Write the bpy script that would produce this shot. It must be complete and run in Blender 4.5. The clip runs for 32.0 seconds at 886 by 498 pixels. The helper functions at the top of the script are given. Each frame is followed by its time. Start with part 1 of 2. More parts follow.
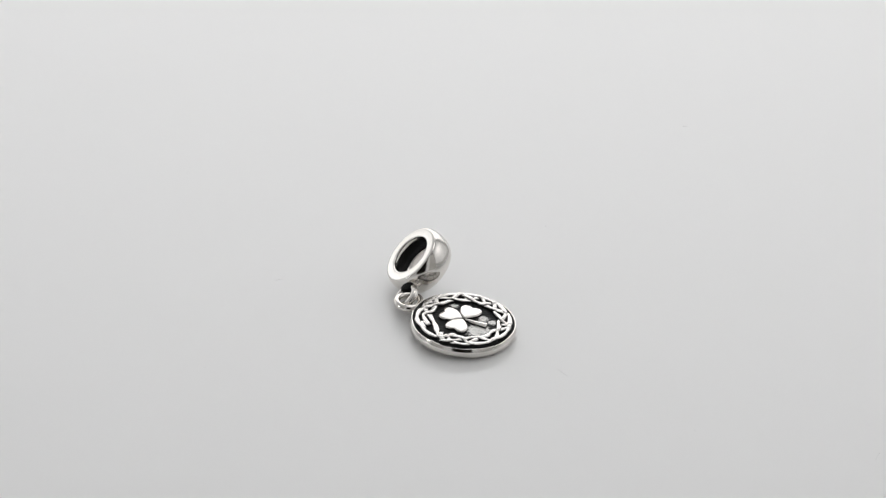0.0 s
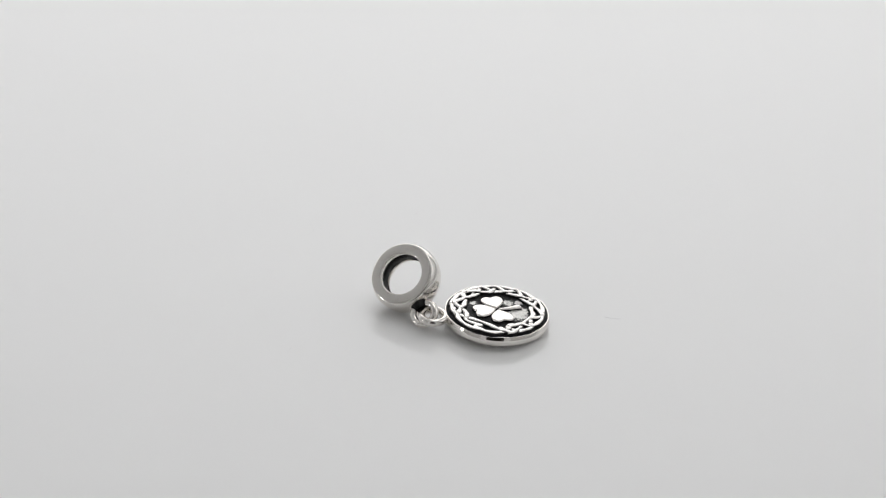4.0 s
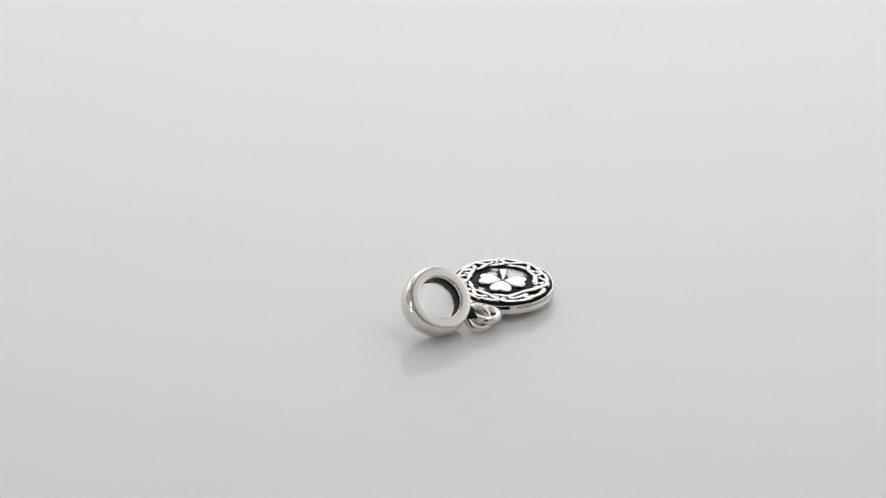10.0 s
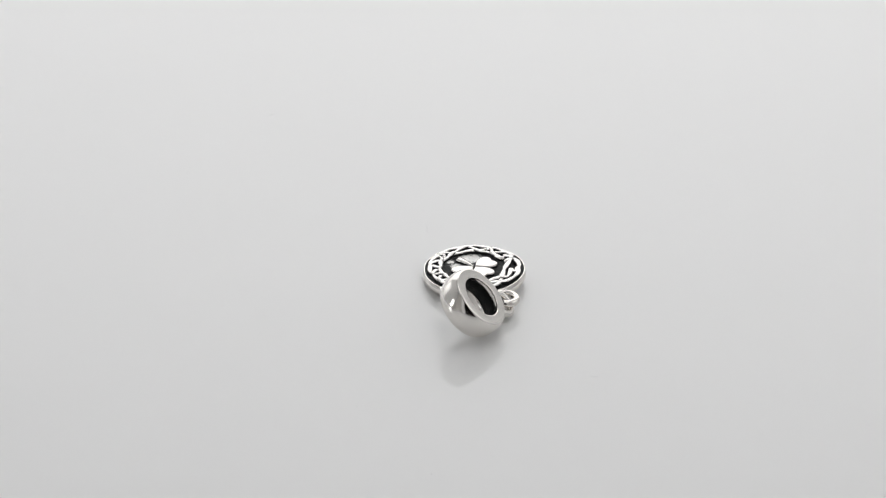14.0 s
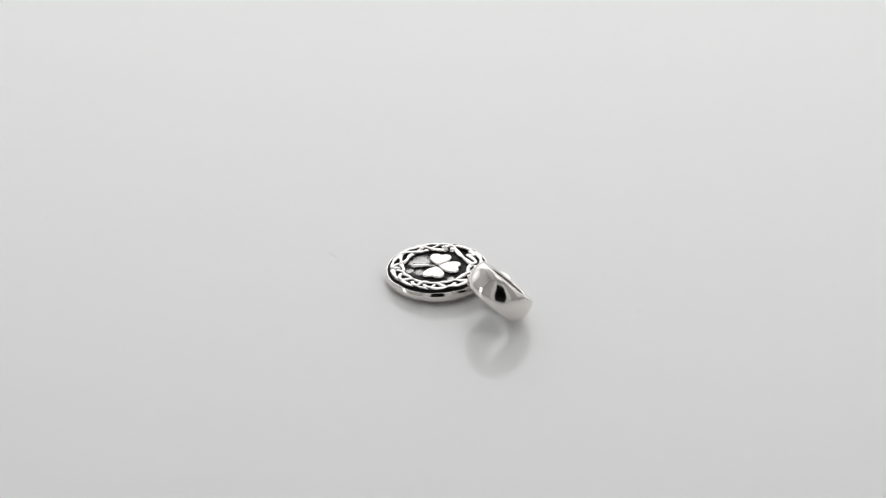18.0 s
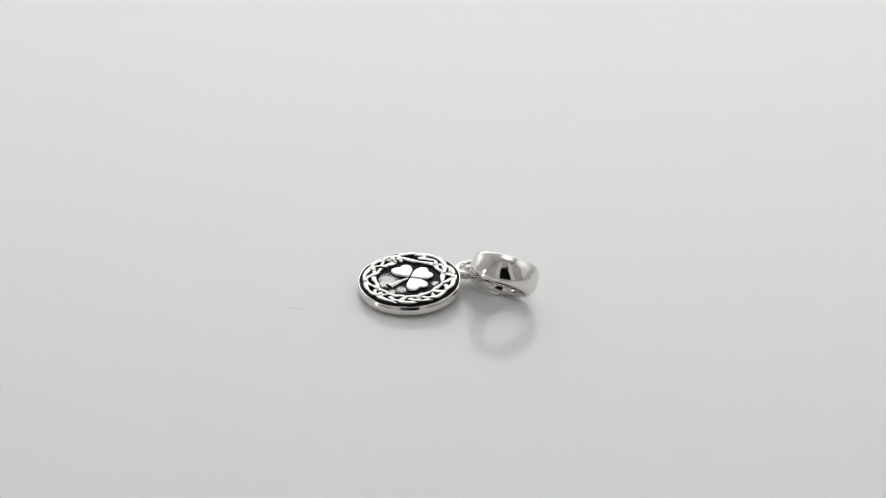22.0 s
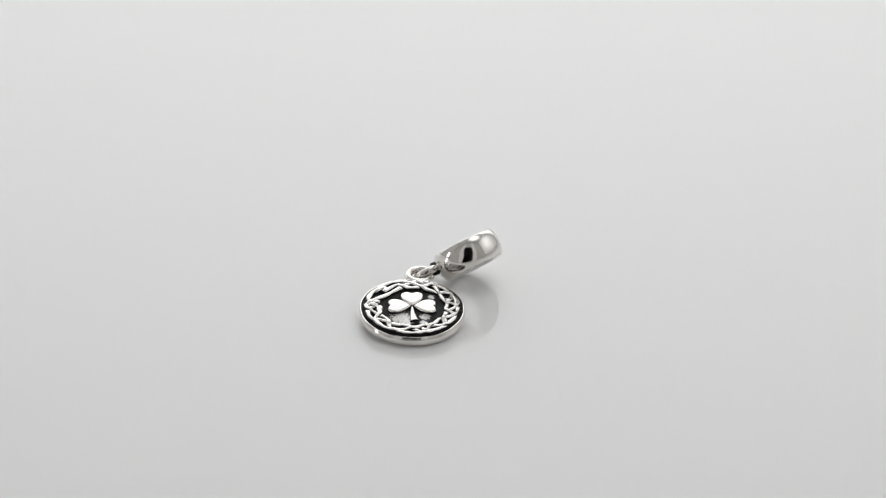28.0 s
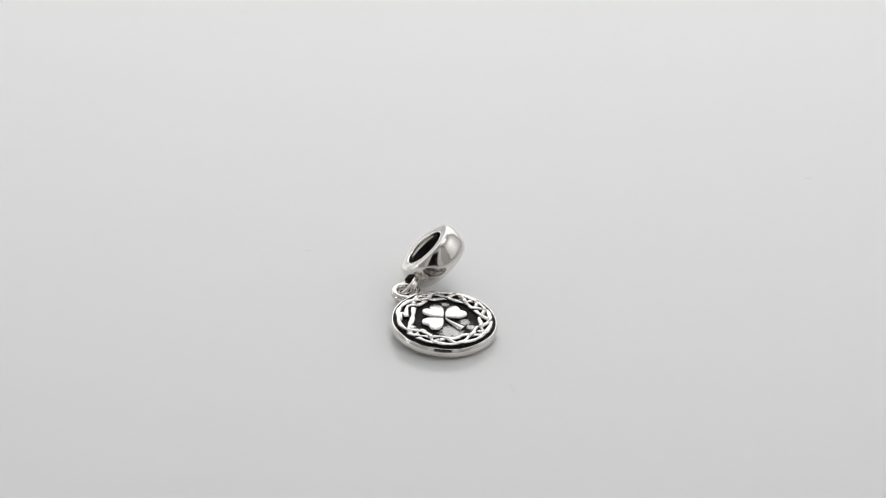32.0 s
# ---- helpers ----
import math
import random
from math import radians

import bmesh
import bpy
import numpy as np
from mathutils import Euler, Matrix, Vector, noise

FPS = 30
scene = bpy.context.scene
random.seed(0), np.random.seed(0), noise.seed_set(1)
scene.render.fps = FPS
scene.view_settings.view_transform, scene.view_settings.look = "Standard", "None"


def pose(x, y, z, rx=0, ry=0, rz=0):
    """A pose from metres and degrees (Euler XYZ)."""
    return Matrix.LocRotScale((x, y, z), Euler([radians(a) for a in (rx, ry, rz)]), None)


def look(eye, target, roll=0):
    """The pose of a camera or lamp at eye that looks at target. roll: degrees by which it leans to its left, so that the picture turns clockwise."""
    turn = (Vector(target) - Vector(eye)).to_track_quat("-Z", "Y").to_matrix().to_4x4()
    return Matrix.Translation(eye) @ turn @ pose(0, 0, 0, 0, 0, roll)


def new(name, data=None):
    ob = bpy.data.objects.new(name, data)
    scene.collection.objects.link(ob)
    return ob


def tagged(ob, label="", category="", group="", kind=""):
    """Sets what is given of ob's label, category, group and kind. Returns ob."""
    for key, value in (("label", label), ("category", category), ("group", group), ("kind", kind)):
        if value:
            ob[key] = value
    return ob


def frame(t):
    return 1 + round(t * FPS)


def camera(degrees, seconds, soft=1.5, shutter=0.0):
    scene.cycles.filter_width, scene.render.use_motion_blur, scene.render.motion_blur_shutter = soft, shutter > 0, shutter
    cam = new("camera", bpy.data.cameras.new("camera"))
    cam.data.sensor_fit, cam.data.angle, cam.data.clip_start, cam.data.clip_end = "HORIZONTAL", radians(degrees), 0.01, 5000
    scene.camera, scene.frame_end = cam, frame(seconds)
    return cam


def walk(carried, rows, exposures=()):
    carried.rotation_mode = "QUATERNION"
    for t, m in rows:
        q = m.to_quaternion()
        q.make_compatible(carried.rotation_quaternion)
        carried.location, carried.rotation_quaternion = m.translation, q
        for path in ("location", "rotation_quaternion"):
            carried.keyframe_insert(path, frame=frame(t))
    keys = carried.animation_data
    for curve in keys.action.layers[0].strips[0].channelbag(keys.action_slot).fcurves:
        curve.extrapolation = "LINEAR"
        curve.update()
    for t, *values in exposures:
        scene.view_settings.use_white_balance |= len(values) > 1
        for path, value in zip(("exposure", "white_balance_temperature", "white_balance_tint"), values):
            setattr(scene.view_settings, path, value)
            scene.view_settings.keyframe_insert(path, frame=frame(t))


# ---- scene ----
# The world is in metres; MM turns millimetres of the small charm into metres.
MM = 0.001
SECONDS = 32.0

# ---- camera: on a tripod, looking down on the turntable ----
cam = camera(20, SECONDS, soft=1.18)
EYE = Vector((-1.64, -257.06, 156.31)) * MM
AIM = Vector((-1.64, 4.23, 5.33)) * MM


def stand_camera():
    m = look(EYE, AIM, 1.44)
    walk(cam, [(0.0, m), (SECONDS, m)])


stand_camera()

# ---- turn of the table: seconds and degrees ----
TURN = [(0, 6.0), (2, 27.4), (4, 48.7), (6, 70.3), (8, 91.9), (10, 113.3), (12, 134.8), (14, 156.3), (16, 177.6),
        (18, 198.5), (20, 219.1), (22, 239.8), (24, 260.5), (26, 281.4), (28, 302.4), (30, 323.8), (32, 345.3)]

# ---- light ----
scene.view_settings.exposure = -0.07
world = bpy.data.worlds.new("world")
world.use_nodes = True
world.node_tree.nodes["Background"].inputs[0].default_value = (1, 1, 1, 1)
world.node_tree.nodes["Background"].inputs[1].default_value = 0.02
scene.world = world


# ---- materials ----
def material(name, colour, rough=0.5, metal=0.0, ior=1.5, noise_scale=0.0, amount=0.0, bump=0.0, bump_scale=1000.0,
             specular=0.5, depth=0.00005):
    """A surface whose gloss varies, with a fine relief."""
    mat = bpy.data.materials.new(name)
    mat.use_nodes = True
    nt = mat.node_tree
    b = nt.nodes["Principled BSDF"]
    b.inputs["Base Color"].default_value = (*colour, 1)
    b.inputs["Roughness"].default_value = rough
    b.inputs["Metallic"].default_value = metal
    b.inputs["IOR"].default_value = ior
    b.inputs["Specular IOR Level"].default_value = specular
    co = nt.nodes.new("ShaderNodeTexCoord")
    if noise_scale:
        n1 = nt.nodes.new("ShaderNodeTexNoise")
        n1.inputs["Scale"].default_value = noise_scale
        n1.inputs["Detail"].default_value = 6
        nt.links.new(co.outputs["Object"], n1.inputs["Vector"])
        ramp = nt.nodes.new("ShaderNodeMapRange")
        ramp.inputs[1].default_value, ramp.inputs[2].default_value = 0.3, 0.7
        ramp.inputs[3].default_value, ramp.inputs[4].default_value = max(0.0, rough - amount), rough + amount
        nt.links.new(n1.outputs["Fac"], ramp.inputs[0])
        nt.links.new(ramp.outputs[0], b.inputs["Roughness"])
    if bump:
        n2 = nt.nodes.new("ShaderNodeTexNoise")
        n2.inputs["Scale"].default_value = bump_scale
        n2.inputs["Detail"].default_value = 3
        nt.links.new(co.outputs["Object"], n2.inputs["Vector"])
        bp = nt.nodes.new("ShaderNodeBump")
        bp.inputs["Strength"].default_value = bump
        bp.inputs["Distance"].default_value = depth
        nt.links.new(n2.outputs["Fac"], bp.inputs["Height"])
        nt.links.new(bp.outputs["Normal"], b.inputs["Normal"])
    return mat


def glow(name, colour, strength, edge=1.0):
    """A lamp's diffuser: brightest in its middle, falling off to a share of that at its edge."""
    mat = bpy.data.materials.new(name)
    mat.use_nodes = True
    nt = mat.node_tree
    nt.nodes.remove(nt.nodes["Principled BSDF"])
    e = nt.nodes.new("ShaderNodeEmission")
    e.inputs[0].default_value, e.inputs[1].default_value = (*colour, 1), strength
    co = nt.nodes.new("ShaderNodeTexCoord")
    flat = nt.nodes.new("ShaderNodeVectorMath")
    flat.operation = "MULTIPLY"
    flat.inputs[1].default_value = (1, 1, 0)
    far = nt.nodes.new("ShaderNodeVectorMath")
    far.operation = "DISTANCE"
    far.inputs[1].default_value = (0.5, 0.5, 0)
    fall = nt.nodes.new("ShaderNodeMapRange")
    fall.interpolation_type = "SMOOTHSTEP"
    fall.inputs[1].default_value, fall.inputs[2].default_value = 0.05, 0.55
    fall.inputs[3].default_value, fall.inputs[4].default_value = strength, strength * edge
    nt.links.new(co.outputs["Generated"], flat.inputs[0])
    nt.links.new(flat.outputs[0], far.inputs[0])
    nt.links.new(far.outputs["Value"], fall.inputs[0])
    nt.links.new(fall.outputs[0], e.inputs[1])
    nt.links.new(e.outputs[0], nt.nodes["Material Output"].inputs["Surface"])
    return mat


SILVER = material("polished_silver", (0.80, 0.773, 0.738), 0.115, 1.0, noise_scale=900, amount=0.04, bump=0.02, bump_scale=1500)
SATIN = material("satin_silver", (0.755, 0.735, 0.71), 0.2, 1.0, noise_scale=1500, amount=0.08, bump=0.12, bump_scale=2500)
PATINA = material("oxidised_silver", (0.013, 0.013, 0.0133), 0.5, 0.0, noise_scale=700, amount=0.15, bump=1.0, bump_scale=4500, depth=0.00012, specular=0.18)
ACRYLIC = material("white_acrylic", (0.90, 0.90, 0.90), 0.02, 0.0, ior=1.45, noise_scale=30, amount=0.01, specular=0.33)
FABRIC = material("white_tent_fabric", (0.8, 0.8, 0.8), 0.9, noise_scale=40, amount=0.05, bump=0.2, bump_scale=400)
# the white cloth greyed: weaker light on sides, flaps and top put into colour
DIM_FABRIC = material("dimmed_tent_cloth", (0.66, 0.66, 0.66), 0.9, noise_scale=40, amount=0.05, bump=0.2, bump_scale=400)
# front cloth: a warm tint, darkened further for the weaker light there
WARM_DIM_FABRIC = material("warm_dimmed_tent_cloth", (0.43, 0.42, 0.405), 0.9, noise_scale=40, amount=0.05, bump=0.2, bump_scale=400)
DARK_CLOTH = material("dark_brown_cloth", (0.085, 0.07, 0.06), 0.8, noise_scale=60, amount=0.1)
PATINA_FLOOR = material("oxidised_recess", (0.013, 0.013, 0.0133), 0.5, 0.0, noise_scale=700, amount=0.15, bump=1.0, bump_scale=4500, depth=0.00012, specular=0.18)
DUST = material("grey_dust", (0.68, 0.68, 0.68), 0.9, noise_scale=3000, amount=0.05)


def wear(mat, spots, base, bright):
    """Bright rubbed patches on a blackened surface: (x, y, radius) in millimetres, broken up by grain."""
    nt = mat.node_tree
    b = nt.nodes["Principled BSDF"]
    co = nt.nodes.new("ShaderNodeTexCoord")
    grain = nt.nodes.new("ShaderNodeTexNoise")
    grain.inputs["Scale"].default_value, grain.inputs["Detail"].default_value = 5200, 5
    nt.links.new(co.outputs["Object"], grain.inputs["Vector"])
    total = None
    for x, y, r in spots:
        d = nt.nodes.new("ShaderNodeVectorMath")
        d.operation = "DISTANCE"
        d.inputs[1].default_value = (x * MM, y * MM, 1.6 * MM)
        nt.links.new(co.outputs["Object"], d.inputs[0])
        f = nt.nodes.new("ShaderNodeMapRange")
        f.inputs[1].default_value, f.inputs[2].default_value = r * MM, 0.35 * r * MM
        nt.links.new(d.outputs["Value"], f.inputs[0])
        if total is None:
            total = f.outputs[0]
        else:
            add = nt.nodes.new("ShaderNodeMath")
            add.operation = "MAXIMUM"
            nt.links.new(total, add.inputs[0])
            nt.links.new(f.outputs[0], add.inputs[1])
            total = add.outputs[0]
    mul = nt.nodes.new("ShaderNodeMath")
    mul.operation = "MULTIPLY_ADD"
    nt.links.new(total, mul.inputs[0])
    mul.inputs[1].default_value = 0.41
    nt.links.new(grain.outputs["Fac"], mul.inputs[2])
    cut = nt.nodes.new("ShaderNodeMapRange")
    cut.inputs[1].default_value, cut.inputs[2].default_value = 0.70, 0.84
    nt.links.new(mul.outputs[0], cut.inputs[0])
    mix = nt.nodes.new("ShaderNodeMix")
    mix.data_type = "RGBA"
    mix.inputs[6].default_value, mix.inputs[7].default_value = (*base, 1), (*bright, 1)
    nt.links.new(cut.outputs[0], mix.inputs[0])
    nt.links.new(mix.outputs[2], b.inputs["Base Color"])
    met = nt.nodes.new("ShaderNodeMapRange")
    met.inputs[3].default_value, met.inputs[4].default_value = 0.0, 1.0
    nt.links.new(cut.outputs[0], met.inputs[0])
    nt.links.new(met.outputs[0], b.inputs["Metallic"])


wear(PATINA_FLOOR, ((-1.5, -2.1, 1.9), (-0.9, -2.9, 1.2), (1.3, -2.0, 1.0), (1.0, -3.2, 0.8), (2.5, 2.0, 0.7)), (0.013, 0.013, 0.0133), (0.75, 0.74, 0.72))
SOFTBOX = glow("softbox_diffuser", (1, 1, 1), 1.2, 0.5)
TOP_LIGHT = glow("top_softbox_diffuser", (1, 1, 1), 2.1, 0.15)
KEY_LEFT = glow("left_softbox_diffuser", (1, 1, 1), 1.5, 0.6)
SMALL_LAMP = glow("small_lamp_diffuser", (1, 1, 1), 7.5, 0.5)
BACKLIT = glow("backlit_diffuser", (1, 1, 1), 2.15, 0.6)


# ---- mesh helpers ----
def part(name, bm, mats, parent=None, label="", smooth=True, m=None):
    """One mesh object out of a bmesh, under a thing or a part."""
    me = bpy.data.meshes.new(name)
    bm.to_mesh(me)
    bm.free()
    for mat in mats if isinstance(mats, (list, tuple)) else [mats]:
        me.materials.append(mat)
    for p in me.polygons:
        p.use_smooth = smooth
    ob = new(name, me)
    if m is not None:
        ob.matrix_basis = m
    ob.parent = parent
    return tagged(ob, label)


def lathe(profile, steps=128, closed=True):
    """Turns (r, z) rows in millimetres about z."""
    bm = bmesh.new()
    rings = []
    for r, z in profile:
        if r < 1e-6:
            rings.append([bm.verts.new((0, 0, z * MM))])
        else:
            rings.append([bm.verts.new((r * MM * math.cos(2 * math.pi * i / steps), r * MM * math.sin(2 * math.pi * i / steps), z * MM))
                          for i in range(steps)])
    pairs = list(zip(rings, rings[1:])) + ([(rings[-1], rings[0])] if closed else [])
    for a, b in pairs:
        if len(a) == 1 and len(b) == 1:
            continue
        for i in range(steps):
            j = (i + 1) % steps
            if len(a) == 1:
                bm.faces.new((a[0], b[j], b[i]))
            elif len(b) == 1:
                bm.faces.new((a[i], a[j], b[0]))
            else:
                bm.faces.new((a[i], a[j], b[j], b[i]))
    bmesh.ops.recalc_face_normals(bm, faces=bm.faces)
    return bm


def rounded(points, radii, n=5):
    """A polygon of (r, z) corners with each corner rounded by its radius."""
    out = []
    k = len(points)
    for i in range(k):
        p, a, b = Vector(points[i]), Vector(points[i - 1]), Vector(points[(i + 1) % k])
        rad = radii[i]
        if rad <= 0:
            out.append(tuple(p))
            continue
        da, db = (a - p).normalized(), (b - p).normalized()
        half = da.angle(db) / 2
        cut = min(rad / math.tan(half), 0.49 * (a - p).length, 0.49 * (b - p).length)
        for s in range(n + 1):
            u = s / n
            q = (p + da * cut) * (1 - u) ** 2 + p * 2 * u * (1 - u) + (p + db * cut) * u ** 2
            out.append(tuple(q))
    return out


def spline(pts, closed, per=8):
    """A smooth curve (Catmull-Rom) through a few points."""
    out = []
    n = len(pts)
    for i in range(n if closed else n - 1):
        p0 = pts[(i - 1) % n] if closed or i else pts[0]
        p1, p2 = pts[i], pts[(i + 1) % n]
        p3 = pts[(i + 2) % n] if closed or i + 2 < n else pts[-1]
        for s in range(per):
            u = s / per
            out.append(0.5 * ((2 * p1) + (p2 - p0) * u + (2 * p0 - 5 * p1 + 4 * p2 - p3) * u * u + (3 * p1 - p0 - 3 * p2 + p3) * u ** 3))
    if not closed:
        out.append(pts[-1])
    return out


def tube(path, section, closed=False, up=Vector((0, 0, 1)), scale=None):
    """Sweeps a closed section of (side, up) rows along a path; all in millimetres."""
    bm = bmesh.new()
    rings = []
    n = len(path)
    for i, p in enumerate(path):
        a = path[i - 1] if closed or i else path[0]
        b = path[(i + 1) % n] if closed or i + 1 < n else path[-1]
        t = (b - a).normalized()
        side = t.cross(up).normalized()
        top = side.cross(t).normalized()
        k = scale(i / max(1, n - 1)) if scale else 1.0
        rings.append([bm.verts.new((p + side * s * k + top * h) * MM) for s, h in section])
    m = len(section)
    for i in range(n if closed else n - 1):
        a, b = rings[i], rings[(i + 1) % n]
        for j in range(m):
            bm.faces.new((a[j], a[(j + 1) % m], b[(j + 1) % m], b[j]))
    if not closed:
        bm.faces.new(rings[0][::-1])
        bm.faces.new(rings[-1])
    bmesh.ops.recalc_face_normals(bm, faces=bm.faces)
    return bm


def circle_section(r, n=14):
    return [(r * math.cos(2 * math.pi * i / n), r * math.sin(2 * math.pi * i / n)) for i in range(n)]


def ring(radius, wire, steps=56):
    """A round wire ring about z."""
    path = [Vector((radius * math.cos(2 * math.pi * i / steps), radius * math.sin(2 * math.pi * i / steps), 0)) for i in range(steps)]
    return tube(path, circle_section(wire), closed=True)


def box(x0, x1, y0, y1, z0, z1, bevel=0.0):
    bm = bmesh.new()
    bmesh.ops.create_cube(bm, size=1)
    for v in bm.verts:
        v.co = ((x0 + x1) / 2 + v.co.x * (x1 - x0), (y0 + y1) / 2 + v.co.y * (y1 - y0), (z0 + z1) / 2 + v.co.z * (z1 - z0))
    if bevel:
        bmesh.ops.bevel(bm, geom=bm.edges[:], offset=bevel, segments=2, affect="EDGES")
    return bm


# ---- the place: a white light tent on a table, open at the front ----
TENT = dict(x=0.45, back=0.56, front=-0.235, top=0.66)


def build_tent():
    x, yb, yf, zt = TENT["x"], TENT["back"], TENT["front"], TENT["top"]
    w = 0.015
    floor = part("floor", box(-x - w, x + w, yf - w, yb + w, -0.060, -0.0364), FABRIC, smooth=False)
    tagged(floor, "white cloth floor of a light tent", "floor", kind="structure")
    # the front has an opening for the camera
    ox, oz1 = 0.08, 0.31
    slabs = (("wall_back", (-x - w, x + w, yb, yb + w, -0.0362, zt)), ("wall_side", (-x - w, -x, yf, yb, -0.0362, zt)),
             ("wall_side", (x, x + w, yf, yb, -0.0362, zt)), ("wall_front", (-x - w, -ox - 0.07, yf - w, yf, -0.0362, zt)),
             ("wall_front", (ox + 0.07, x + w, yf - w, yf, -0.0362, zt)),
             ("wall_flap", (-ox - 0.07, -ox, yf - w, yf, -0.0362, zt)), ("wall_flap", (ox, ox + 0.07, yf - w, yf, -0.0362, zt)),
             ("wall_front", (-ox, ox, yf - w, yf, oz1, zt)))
    # only the back keeps the full white; the other cloths are toned down as shade
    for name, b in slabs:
        tagged(part(name, box(*b), FABRIC if "back" in name else DIM_FABRIC if "flap" in name else WARM_DIM_FABRIC if "front" in name else DIM_FABRIC, smooth=False), "plain pale cloth wall of a light tent", "wall", kind="structure")
    # the top's grey stands for its weaker light
    top = part("ceiling", box(-x - w, x + w, yf - w, yb + w, zt, zt + w), DIM_FABRIC, smooth=False)
    tagged(top, "plain cloth top of a light tent, toned down for weaker light", "ceiling", kind="structure")
    # dark room beyond the opening
    for b in ((-0.5, 0.5, -1.0, -0.985, -0.1, 0.8), (-0.515, -0.5, -1.0, -0.25, -0.1, 0.8), (0.5, 0.515, -1.0, -0.25, -0.1, 0.8),
              (-0.5, 0.5, -1.0, -0.25, 0.8, 0.815), (-0.5, 0.5, -1.0, -0.25, -0.115, -0.1)):
        tagged(part("wall_dark", box(*b), DARK_CLOTH, smooth=False), "plain dark wall of the room outside", "wall", kind="structure")


def build_softbox(m, w, h, lit):
    soft = tagged(new("softbox"), "large softbox lamp with a glowing white diffuser", "studio lamp", "softboxes round the turntable")
    soft.matrix_basis = m
    part("housing", box(-w / 2 - 0.01, w / 2 + 0.01, -h / 2 - 0.01, h / 2 + 0.01, 0.004, 0.02, 0.004), FABRIC, soft, "white cloth housing", False)
    part("diffuser", box(-w / 2, w / 2, -h / 2, h / 2, 0.0, 0.003), lit, soft, "glowing white diffuser", False)


# ---- the turntable and the dust on it ----
def build_turntable():
    table = part("turntable", lathe(rounded([(0, 0), (150, 0), (150, -24), (0, -24)], [0, 1.5, 1.5, 0]), 192), ACRYLIC)
    tagged(table, "round glossy white acrylic turntable plate, slowly turning", "turntable")
    part("drive_base", lathe(rounded([(0, -24.3), (70, -24.3), (70, -36), (0, -36)], [0, 1, 1, 0]), 96), FABRIC, table, "matt white drive base")
    rng = random.Random(4)
    # hairs: place, length, direction, bow
    for x, y, length, deg, bow in ((43.2, -34.3, 1.6, 60, 0.3), (-20.8, 7.2, 0.9, 20, 0.1), (10.9, -15.4, 1.9, 120, 0.35), (35.8, 45.0, 0.8, 15, 0.1)):
        pts = []
        for i in range(7):
            u = i / 6 - 0.5
            d = math.radians(deg)
            pts.append(Vector((x + u * length * math.cos(d) - bow * (0.25 - u * u) * math.sin(d),
                               y + u * length * math.sin(d) + bow * (0.25 - u * u) * math.cos(d), 0.02)))
        part("lint_hair", tube(pts, circle_section(0.016, 5)), DUST, table, "short grey hair")
    # specks of dust
    for x, y, r in ((13.3, 18.6, 0.07), (10.2, -3.4, 0.05), (1.0, 24.8, 0.07), (-30, -12, 0.05), (24, -28, 0.05), (-12, 33, 0.06), (30, 8, 0.05)):
        bm = bmesh.new()
        bmesh.ops.create_icosphere(bm, subdivisions=1, radius=r * MM)
        for v in bm.verts:
            v.co *= 0.7 + 0.6 * rng.random()
            v.co.z *= 0.5
        part("dust_speck", bm, DUST, table, "grey speck of dust", m=pose(x * MM, y * MM, 0.5 * r * MM, 0, 0, rng.random() * 360))
    return table


# ---- the charm ----
def leaf_mesh():
    """A heart-shaped, slightly domed leaf: tip at the origin, pointing along x."""
    half = [Vector(p) for p in ((0.14, 0, 0), (0.70, 0.63, 0), (1.30, 1.08, 0), (2.02, 1.2, 0), (2.48, 0.9, 0), (2.55, 0.44, 0), (2.34, 0.0, 0))]
    up = spline(half, False, 5)
    up = [p * 1.11 for p in up]
    outline = up + [Vector((p.x, -p.y, 0)) for p in reversed(up[1:-1])]
    mid = Vector((1.6, 0, 0))
    bm = bmesh.new()
    rings = []
    for s, z in ((1.05, 0.0), (1.01, 0.54), (0.985, 0.63), (0.94, 0.68), (0.85, 0.705), (0.6, 0.72), (0.3, 0.727)):
        rings.append([bm.verts.new((mid + (p - mid) * s + Vector((0, 0, z))) * MM) for p in outline])
    n = len(outline)
    for k, (a, b) in enumerate(zip(rings, rings[1:])):
        for i in range(n):
            bm.faces.new((a[i], a[(i + 1) % n], b[(i + 1) % n], b[i])).material_index = 1 if k == 0 else 0
    c = bm.verts.new((mid + Vector((0, 0, 0.729))) * MM)
    for i in range(n):
        bm.faces.new((rings[-1][i], rings[-1][(i + 1) % n], c))
    bmesh.ops.recalc_face_normals(bm, faces=bm.faces)
    return bm


def stem_mesh():
    path = spline([Vector(p) for p in ((0.02, -0.2, 0), (0.03, -0.9, 0), (0.10, -1.8, 0), (0.28, -2.9, 0))], False, 6)
    section = [(-0.5, 0), (-0.48, 0.5), (-0.36, 0.62), (0, 0.67), (0.36, 0.62), (0.48, 0.5), (0.5, 0)]
    bm = bmesh.new()
    rings = []
    for i, p in enumerate(path):
        u = i / (len(path) - 1)
        w = 0.26 + 0.84 * u ** 1.3
        rings.append([bm.verts.new(Vector((p.x + s * w, p.y + 0.25 * s * u, h)) * MM) for s, h in section])
    for a, b in zip(rings, rings[1:]):
        for j in range(len(section)):
            k = (j + 1) % len(section)
            bm.faces.new((a[j], a[k], b[k], b[j])).material_index = 1 if j in (0, 5, 6) else 0
    bm.faces.new(rings[0][::-1])
    bm.faces.new(rings[-1]).material_index = 1
    bmesh.ops.recalc_face_normals(bm, faces=bm.faces)
    return bm


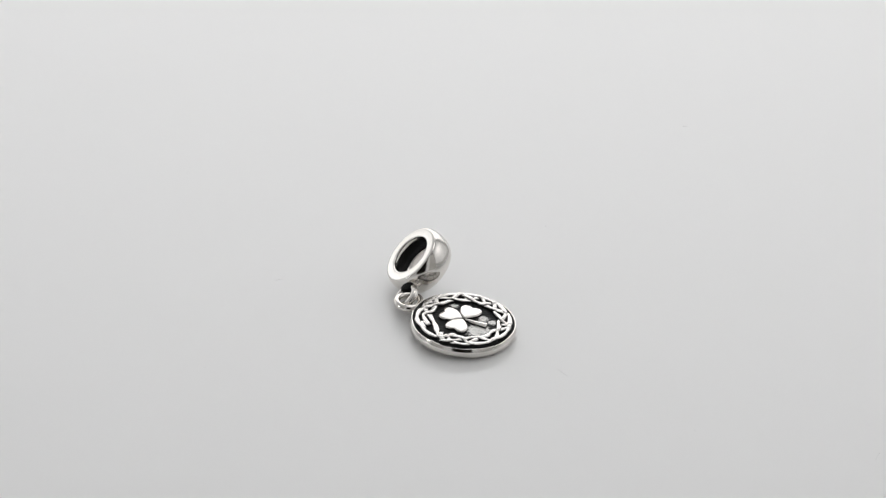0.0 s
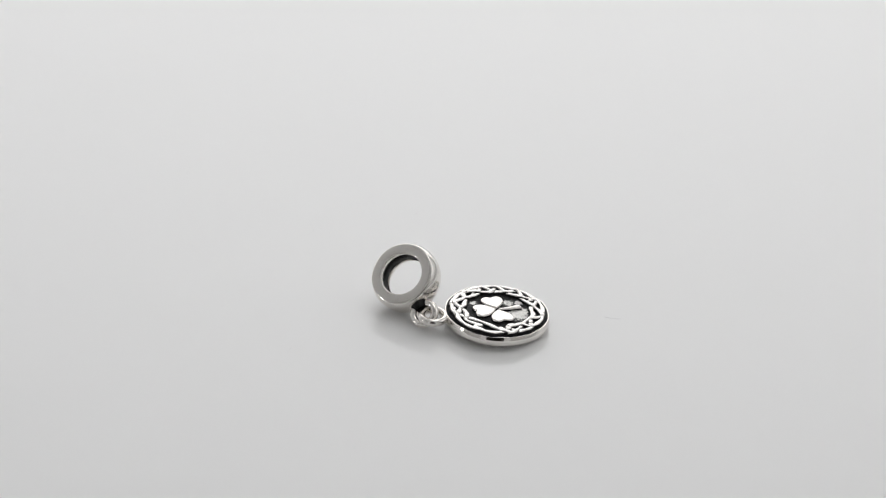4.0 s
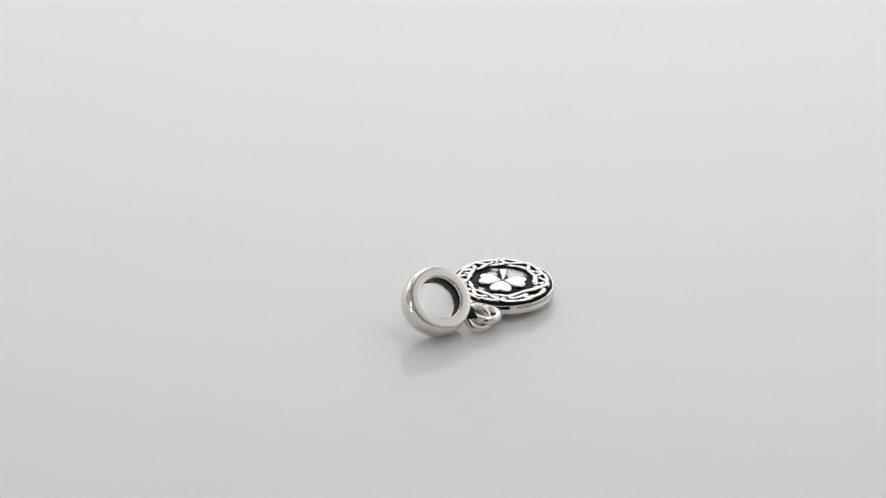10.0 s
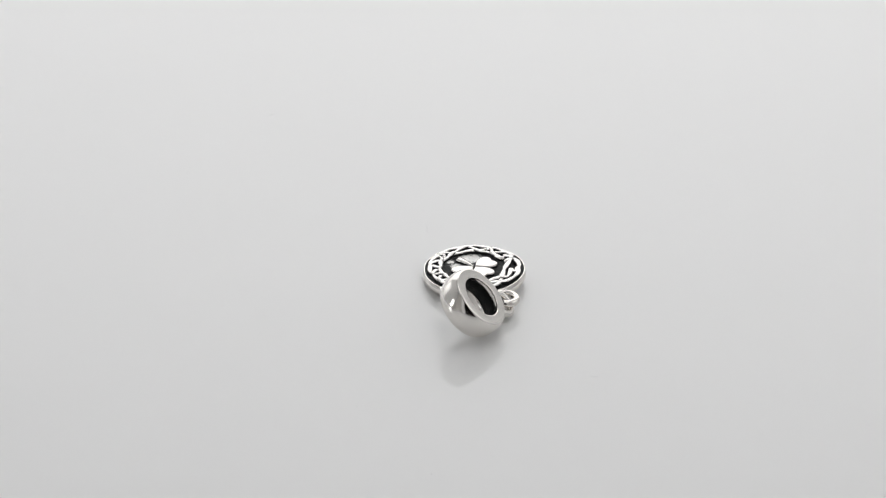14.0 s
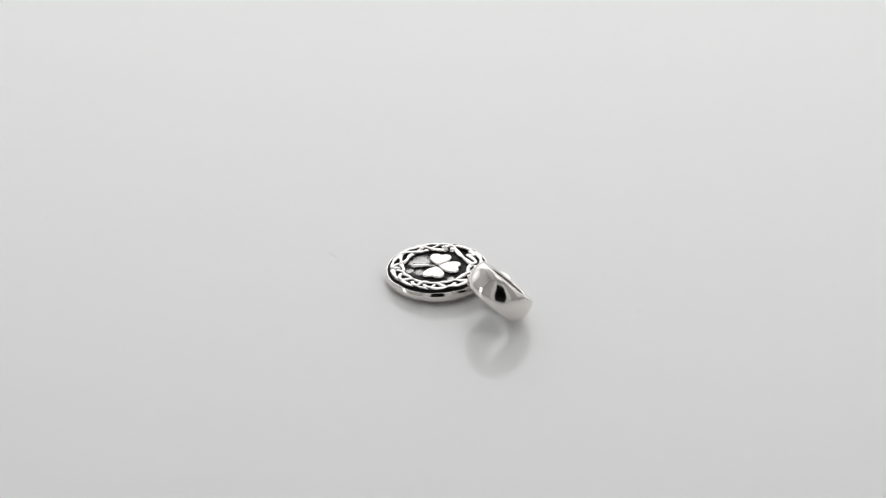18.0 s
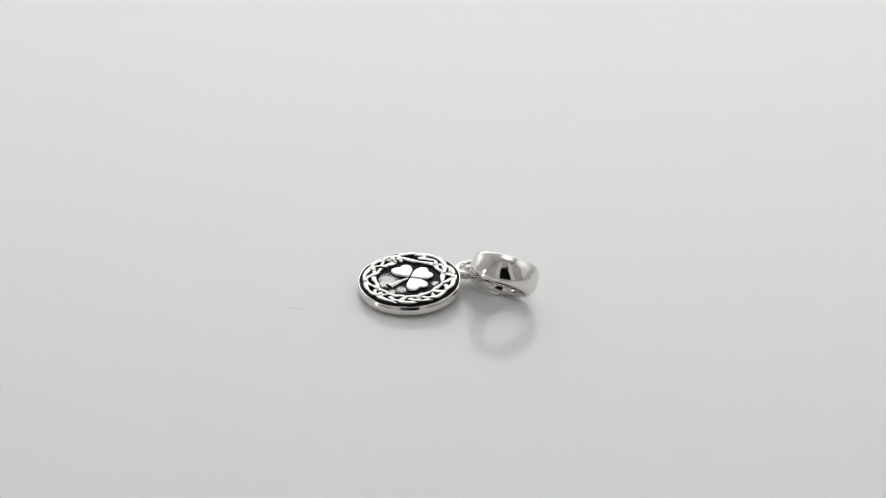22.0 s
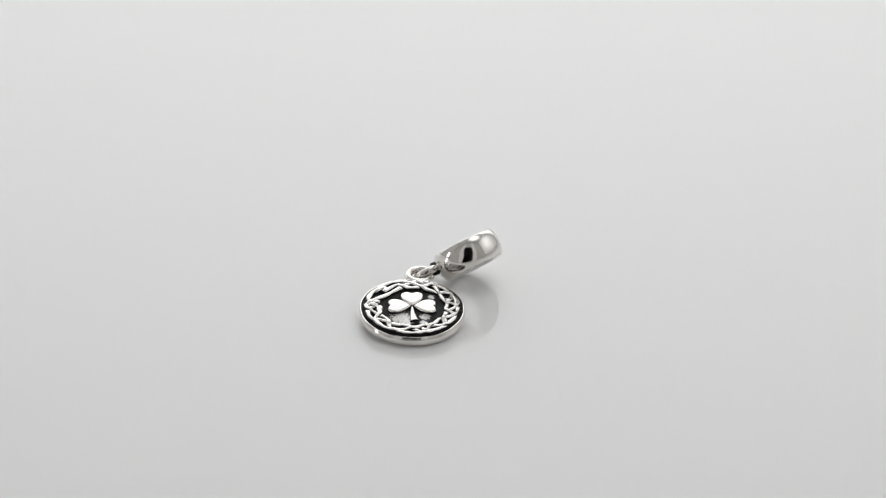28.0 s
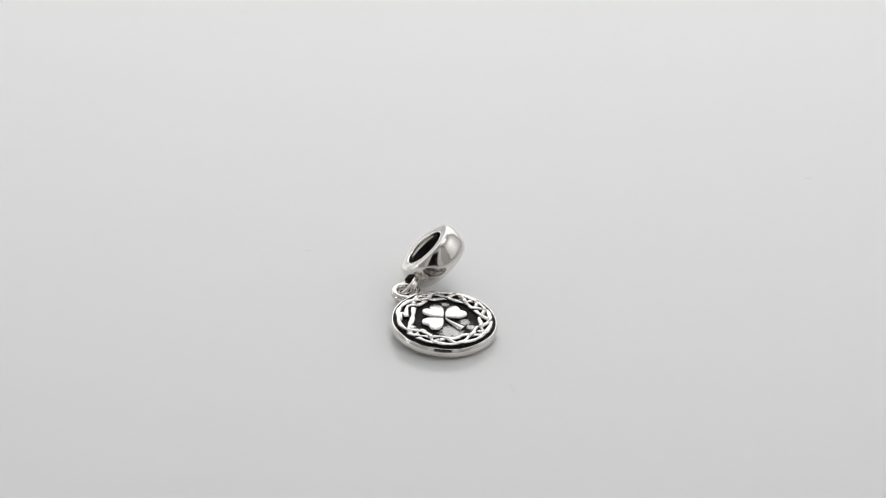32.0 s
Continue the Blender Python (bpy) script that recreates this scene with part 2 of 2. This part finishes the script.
# section of a strand: a bright rounded crown between blackened shoulders
STRAP = [(-0.37, -0.72), (-0.32, -0.12), (-0.25, -0.02), (-0.20, 0.04), (-0.10, 0.065), (0.10, 0.065), (0.20, 0.04), (0.25, -0.02), (0.32, -0.12), (0.37, -0.72)]
DARK_FACES = (0, 1, 7, 8, 9)
DISC_PLACE = pose(0.244 * MM, -6.231 * MM, 0.181 * MM, 0, 0, 65.4) @ pose(0, 0, 0, 3.3)
STRANDS = []


def crossings(a, b):
    """Where two plan lines cross: the places along each."""
    p, r = a[:-1, None, :], (a[1:] - a[:-1])[:, None, :]
    q, s = b[None, :-1, :], (b[1:] - b[:-1])[None, :, :]
    den = r[..., 0] * s[..., 1] - r[..., 1] * s[..., 0]
    den = np.where(np.abs(den) < 1e-9, 1e-9, den)
    d = q - p
    t = (d[..., 0] * s[..., 1] - d[..., 1] * s[..., 0]) / den
    u = (d[..., 0] * r[..., 1] - d[..., 1] * r[..., 0]) / den
    return [(i + t[i, k], k + u[i, k]) for i, k in zip(*np.nonzero((t >= 0) & (t < 1) & (u >= 0) & (u < 1)))]


def weave(med):
    """Lifts the strands over and under each other in turn where they cross, and builds them."""
    meets = []
    for i in range(len(STRANDS)):
        for k in range(i + 1, len(STRANDS)):
            meets += [(i, u, k, v) for u, v in crossings(STRANDS[i][0], STRANDS[k][0])]
    lifts = [[] for _ in STRANDS]
    order = [sorted([m[1] for m in meets if m[0] == n] + [m[3] for m in meets if m[2] == n]) for n in range(len(STRANDS))]
    for i, u, k, v in meets:
        up = 1 if (order[i].index(u) + i) % 2 == 0 else -1
        lifts[i].append((u, up))
        lifts[k].append((v, -up))
    for n, (line, wide) in enumerate(STRANDS):
        run = np.concatenate([[0], np.cumsum(np.hypot(*(line[1:] - line[:-1]).T))])
        z = np.full(len(line), 1.87)
        for u, up in lifts[n]:
            at = np.interp(u, np.arange(len(line)), run)
            z += 0.11 * up * np.exp(-((run - at) / 0.36) ** 2)
        z -= 0.16 * (np.exp(-(run / 0.22) ** 2) + np.exp(-((run[-1] - run) / 0.22) ** 2))
        z = np.maximum(z, 1.66)
        bm = tube([Vector((x, y, h)) for (x, y), h in zip(line, z)], [(0.9 * a * wide, b) for a, b in STRAP],
                  scale=lambda u, n=n, run=run[-1]: 0.94 + 0.2 * math.sin(2.6 * run * u + 2 * n) + 0.08 * math.sin(6.1 * run * u + 5 * n))
        for f_no, f in enumerate(bm.faces):
            f.material_index = 1 if f_no % len(STRAP) in DARK_FACES else 0
        part("strand", bm, [SATIN, PATINA], med, "raised knotwork strand")


def strand(*bends, wide=1.0):
    """A strand of the wreath: at each bend its bearing in degrees and its distance from the middle in millimetres."""
    line = spline([Vector((r * math.cos(math.radians(d)), r * math.sin(math.radians(d)), 0)) for d, r in bends], False, 9)
    STRANDS.append((np.array([(p.x, p.y) for p in line]), wide))


def plait(start, end, lobes, shift, reach, wide):
    """Three strands plaited from one bearing to the other, laid longer and shorter, nearer and farther on the way."""
    for n in range(3):
        line = []
        for k in range(151):
            d = start + (end - start) * k / 150
            f = math.radians(d)
            w = lobes * f / 3 + 2 * math.pi * n / 3 + shift + 0.5 * math.sin(2 * f + 0.6) + 0.2 * math.sin(5 * f + n)
            span = reach * (1 + 0.2 * math.sin(3 * f + 1.3 + 2 * n) + 0.18 * math.sin(7 * f + 4 * n))
            r = 4.77 + 0.06 * math.sin(3 * f) + span * (1.08 * math.cos(w) - 0.12 * math.cos(3 * w + 0.4)) + 0.05 * math.sin(17 * f + 3 * n)
            r = 4.73 + 0.86 * math.tanh((r - 4.73) / 0.92)
            line.append((r * math.cos(f), r * math.sin(f)))
        STRANDS.append((np.array(line), wide * (1 + 0.07 * (n - 1))))


def build_wreath(med):
    """Cast knotwork round the shamrock: a plait, and on one side long strands with a heart-shaped bend between them."""
    plait(168, 446, 12.4, 0.2, 0.95, 1.14)
    strand((66, 5.0), (75, 5.3), (86, 5.05), (96, 5.3), (108, 5.45), (120, 5.5), (132, 5.4), (145, 5.45), (158, 5.35), (168, 4.9), (176, 4.3), wide=1.2)
    strand((84, 4.9), (93, 4.6), (101, 4.15), (112, 3.85), (128, 3.7), (143, 3.9), (155, 4.45), (164, 4.95), (175, 5.4), wide=1.3)
    strand((72, 4.1), (84, 3.85), (97, 4.2), (105, 4.75), (117, 4.6), (130, 4.5), (124, 4.9), (128, 5.2), (140, 5.3), wide=1.15)
    strand((174, 4.85), (166, 4.7), (161, 4.3), (160, 3.9), wide=1.1)
    strand((172, 4.0), (180, 3.75), (190, 3.95), wide=1.1)
    # short links between the strands
    strand((203, 5.3), (210, 4.9), (214, 4.4), wide=0.95)
    strand((284, 5.3), (279, 4.9), (283, 4.45), wide=0.95)
    strand((2, 4.3), (10, 4.6), (19, 4.4), wide=0.95)
    strand((45, 5.45), (53, 5.58), (62, 5.5), wide=0.9)
    weave(med)


def build_medallion(charm):
    """The medallion: its y axis runs from the stem to the ring."""
    bm = lathe(rounded([(0, 0.2), (5.75, 0.2), (6.14, 0.42), (6.27, 0.75), (6.26, 1.16), (6.13, 1.57), (6.02, 1.57), (5.90, 1.0), (0, 1.0)],
                       [0, .2, .25, .3, .15, .05, .05, .1, 0]))
    # a hand-finished rim: not quite round, its edge a little wavy
    for v in bm.verts:
        d = math.atan2(v.co.y, v.co.x)
        k = 1 + 0.004 * math.sin(5 * d + 1) + 0.0012 * math.sin(11 * d)
        v.co.x, v.co.y = v.co.x * k, v.co.y * k
        if v.co.z > 1.3 * MM:
            v.co.z += MM * (0.03 * math.sin(7 * d + 0.5) + 0.015 * math.sin(16 * d))
    med = part("medallion", bm, SILVER, charm, "round polished rim and back", m=DISC_PLACE)
    part("recess_floor", lathe([(0, 1.62), (2, 1.615), (3.2, 1.60), (4.2, 1.57), (5.0, 1.52), (5.5, 1.48), (5.85, 1.47), (6.02, 1.50), (5.96, 1.02), (0, 1.02)], 96), PATINA_FLOOR, med, "blackened recess, worn bright in patches")
    build_wreath(med)
    for deg in (-6, 84, 174):
        part("leaf", leaf_mesh(), [SATIN, PATINA], med, "heart-shaped shamrock leaf", m=pose(0, 0, 1.26 * MM, 0, 0, deg))
    part("stem", stem_mesh(), [SATIN, PATINA], med, "flared shamrock stem", m=pose(0, 0, 1.26 * MM, 0, 0, -6))
    part("tab", tube([Vector((1.37, 5.75, 0.8)), Vector((1.45, 6.1, 0.82)), Vector((1.55, 6.5, 0.85))], circle_section(0.46, 10)), PATINA, med, "dark soldered tab")
    return med


BEAD_AT = Vector((-4.15, 4.27, 3.86))
BEAD_AZ, BEAD_EL = -171.0, 46.6


def build_charm():
    charm = tagged(new("charm"), "silver dangle charm with a shamrock medallion and bead", "charm")
    med = build_medallion(charm)
    az, el = math.radians(BEAD_AZ), math.radians(BEAD_EL)
    a = Vector((math.cos(az) * math.cos(el), math.sin(az) * math.cos(el), math.sin(el)))
    # the bead's x axis points to its soldered ring
    ring_b = Vector(DISC_PLACE @ (Vector((7.22 * math.cos(math.radians(86)), 7.22 * math.sin(math.radians(86)), 1.0)) * MM)) / MM
    out = ring_b - BEAD_AT
    out = (out - a * out.dot(a)).normalized()
    out = Matrix.Rotation(math.radians(-9), 3, a) @ out
    side = a.cross(out)
    turn = Matrix((out, side, a)).transposed().to_4x4()
    place = Matrix.Translation(BEAD_AT * MM) @ turn
    # a gently bulged band, rounded into two flat faces
    prof = [(4.16 - 0.29 * abs((z + 0.1) / 1.4) ** 2.7, z) for z in [1.30 - 0.14 * k for k in range(11)]]
    prof += [(4.16 - 0.42 * abs((z + 0.1) / 1.6) ** 2.5, z) for z in [-0.26 - 0.16 * k for k in range(10)]]
    prof += [(3.68, -1.79), (3.58, -1.88), (3.48, -1.92), (3.42, -1.92), (3.05, -1.92), (2.92, -1.88), (2.78, -1.7), (2.66, -1.4), (2.60, -1.1), (2.62, -0.98), (2.85, -0.95), (2.85, 0.78),
             (2.57, 0.82), (2.54, 1.34), (2.57, 1.42), (2.63, 1.455), (2.72, 1.47), (2.85, 1.475), (3.40, 1.475), (3.55, 1.47), (3.68, 1.45), (3.77, 1.42), (3.83, 1.37)]
    bead = part("bead", lathe(prof), SILVER, charm, "polished barrel bead with a wide hole", m=place)
    part("bore", lathe([(2.72, 0.80), (2.72, -0.96), (2.9, -0.96), (2.9, 0.80)], 96), PATINA, bead, "blackened inside of the hole")
    part("solder_joint", tube([Vector((3.85, 0, 0.1)), Vector((4.1, 0, 0.1)), Vector((4.4, 0, 0.1)), Vector((4.68, 0, 0.1))], circle_section(0.82, 16), up=Vector((0, 1, 0))), PATINA, bead, "dark solder joint")
    arc = [Vector((5.42 - 1.33 * math.cos(math.radians(d)), 1.33 * math.sin(math.radians(d)), 0.1)) for d in range(-36, 37, 6)]
    part("solder_collar", tube(arc, circle_section(0.54, 14)), PATINA, bead, "blackened collar of solder")
    part("bead_ring", ring(1.33, 0.46), SILVER, charm, "thick silver ring on the bead", m=place @ pose(5.42 * MM, 0, 0.1 * MM))
    part("medallion_ring", ring(1.40, 0.45), SILVER, charm, "silver ring on the medallion",
         m=DISC_PLACE @ pose(1.78 * MM, 7.43 * MM, 1.08 * MM, 0, 0, 155) @ pose(0, 0, 0, 0, 3))
    return charm, med, bead


build_tent()
# side lamps and a lit back wall
build_softbox(look((-0.43, 0.36, 0.12), (0, 0.36, 0.12)), 0.38, 0.24, KEY_LEFT)
build_softbox(look((0.43, 0.08, 0.35), (0, 0.08, 0.35)), 0.60, 0.60, SOFTBOX)
build_softbox(look((0.10, 0.10, 0.58), (0.03, 0.11, 0.2)), 0.46, 0.46, TOP_LIGHT)
build_softbox(look((-0.01, 0.54, 0.33), (-0.01, 0, 0.33)), 0.80, 0.64, BACKLIT)
build_softbox(look((-0.425, -0.13, 0.075), (0, -0.13, 0.075)), 0.05, 0.13, SMALL_LAMP)
turntable = build_turntable()
charm, med, bead = build_charm()


def motions():
    for thing in (turntable, charm):
        walk(thing, [(t, pose(0, 0, 0, 0, 0, d)) for t, d in TURN])


motions()
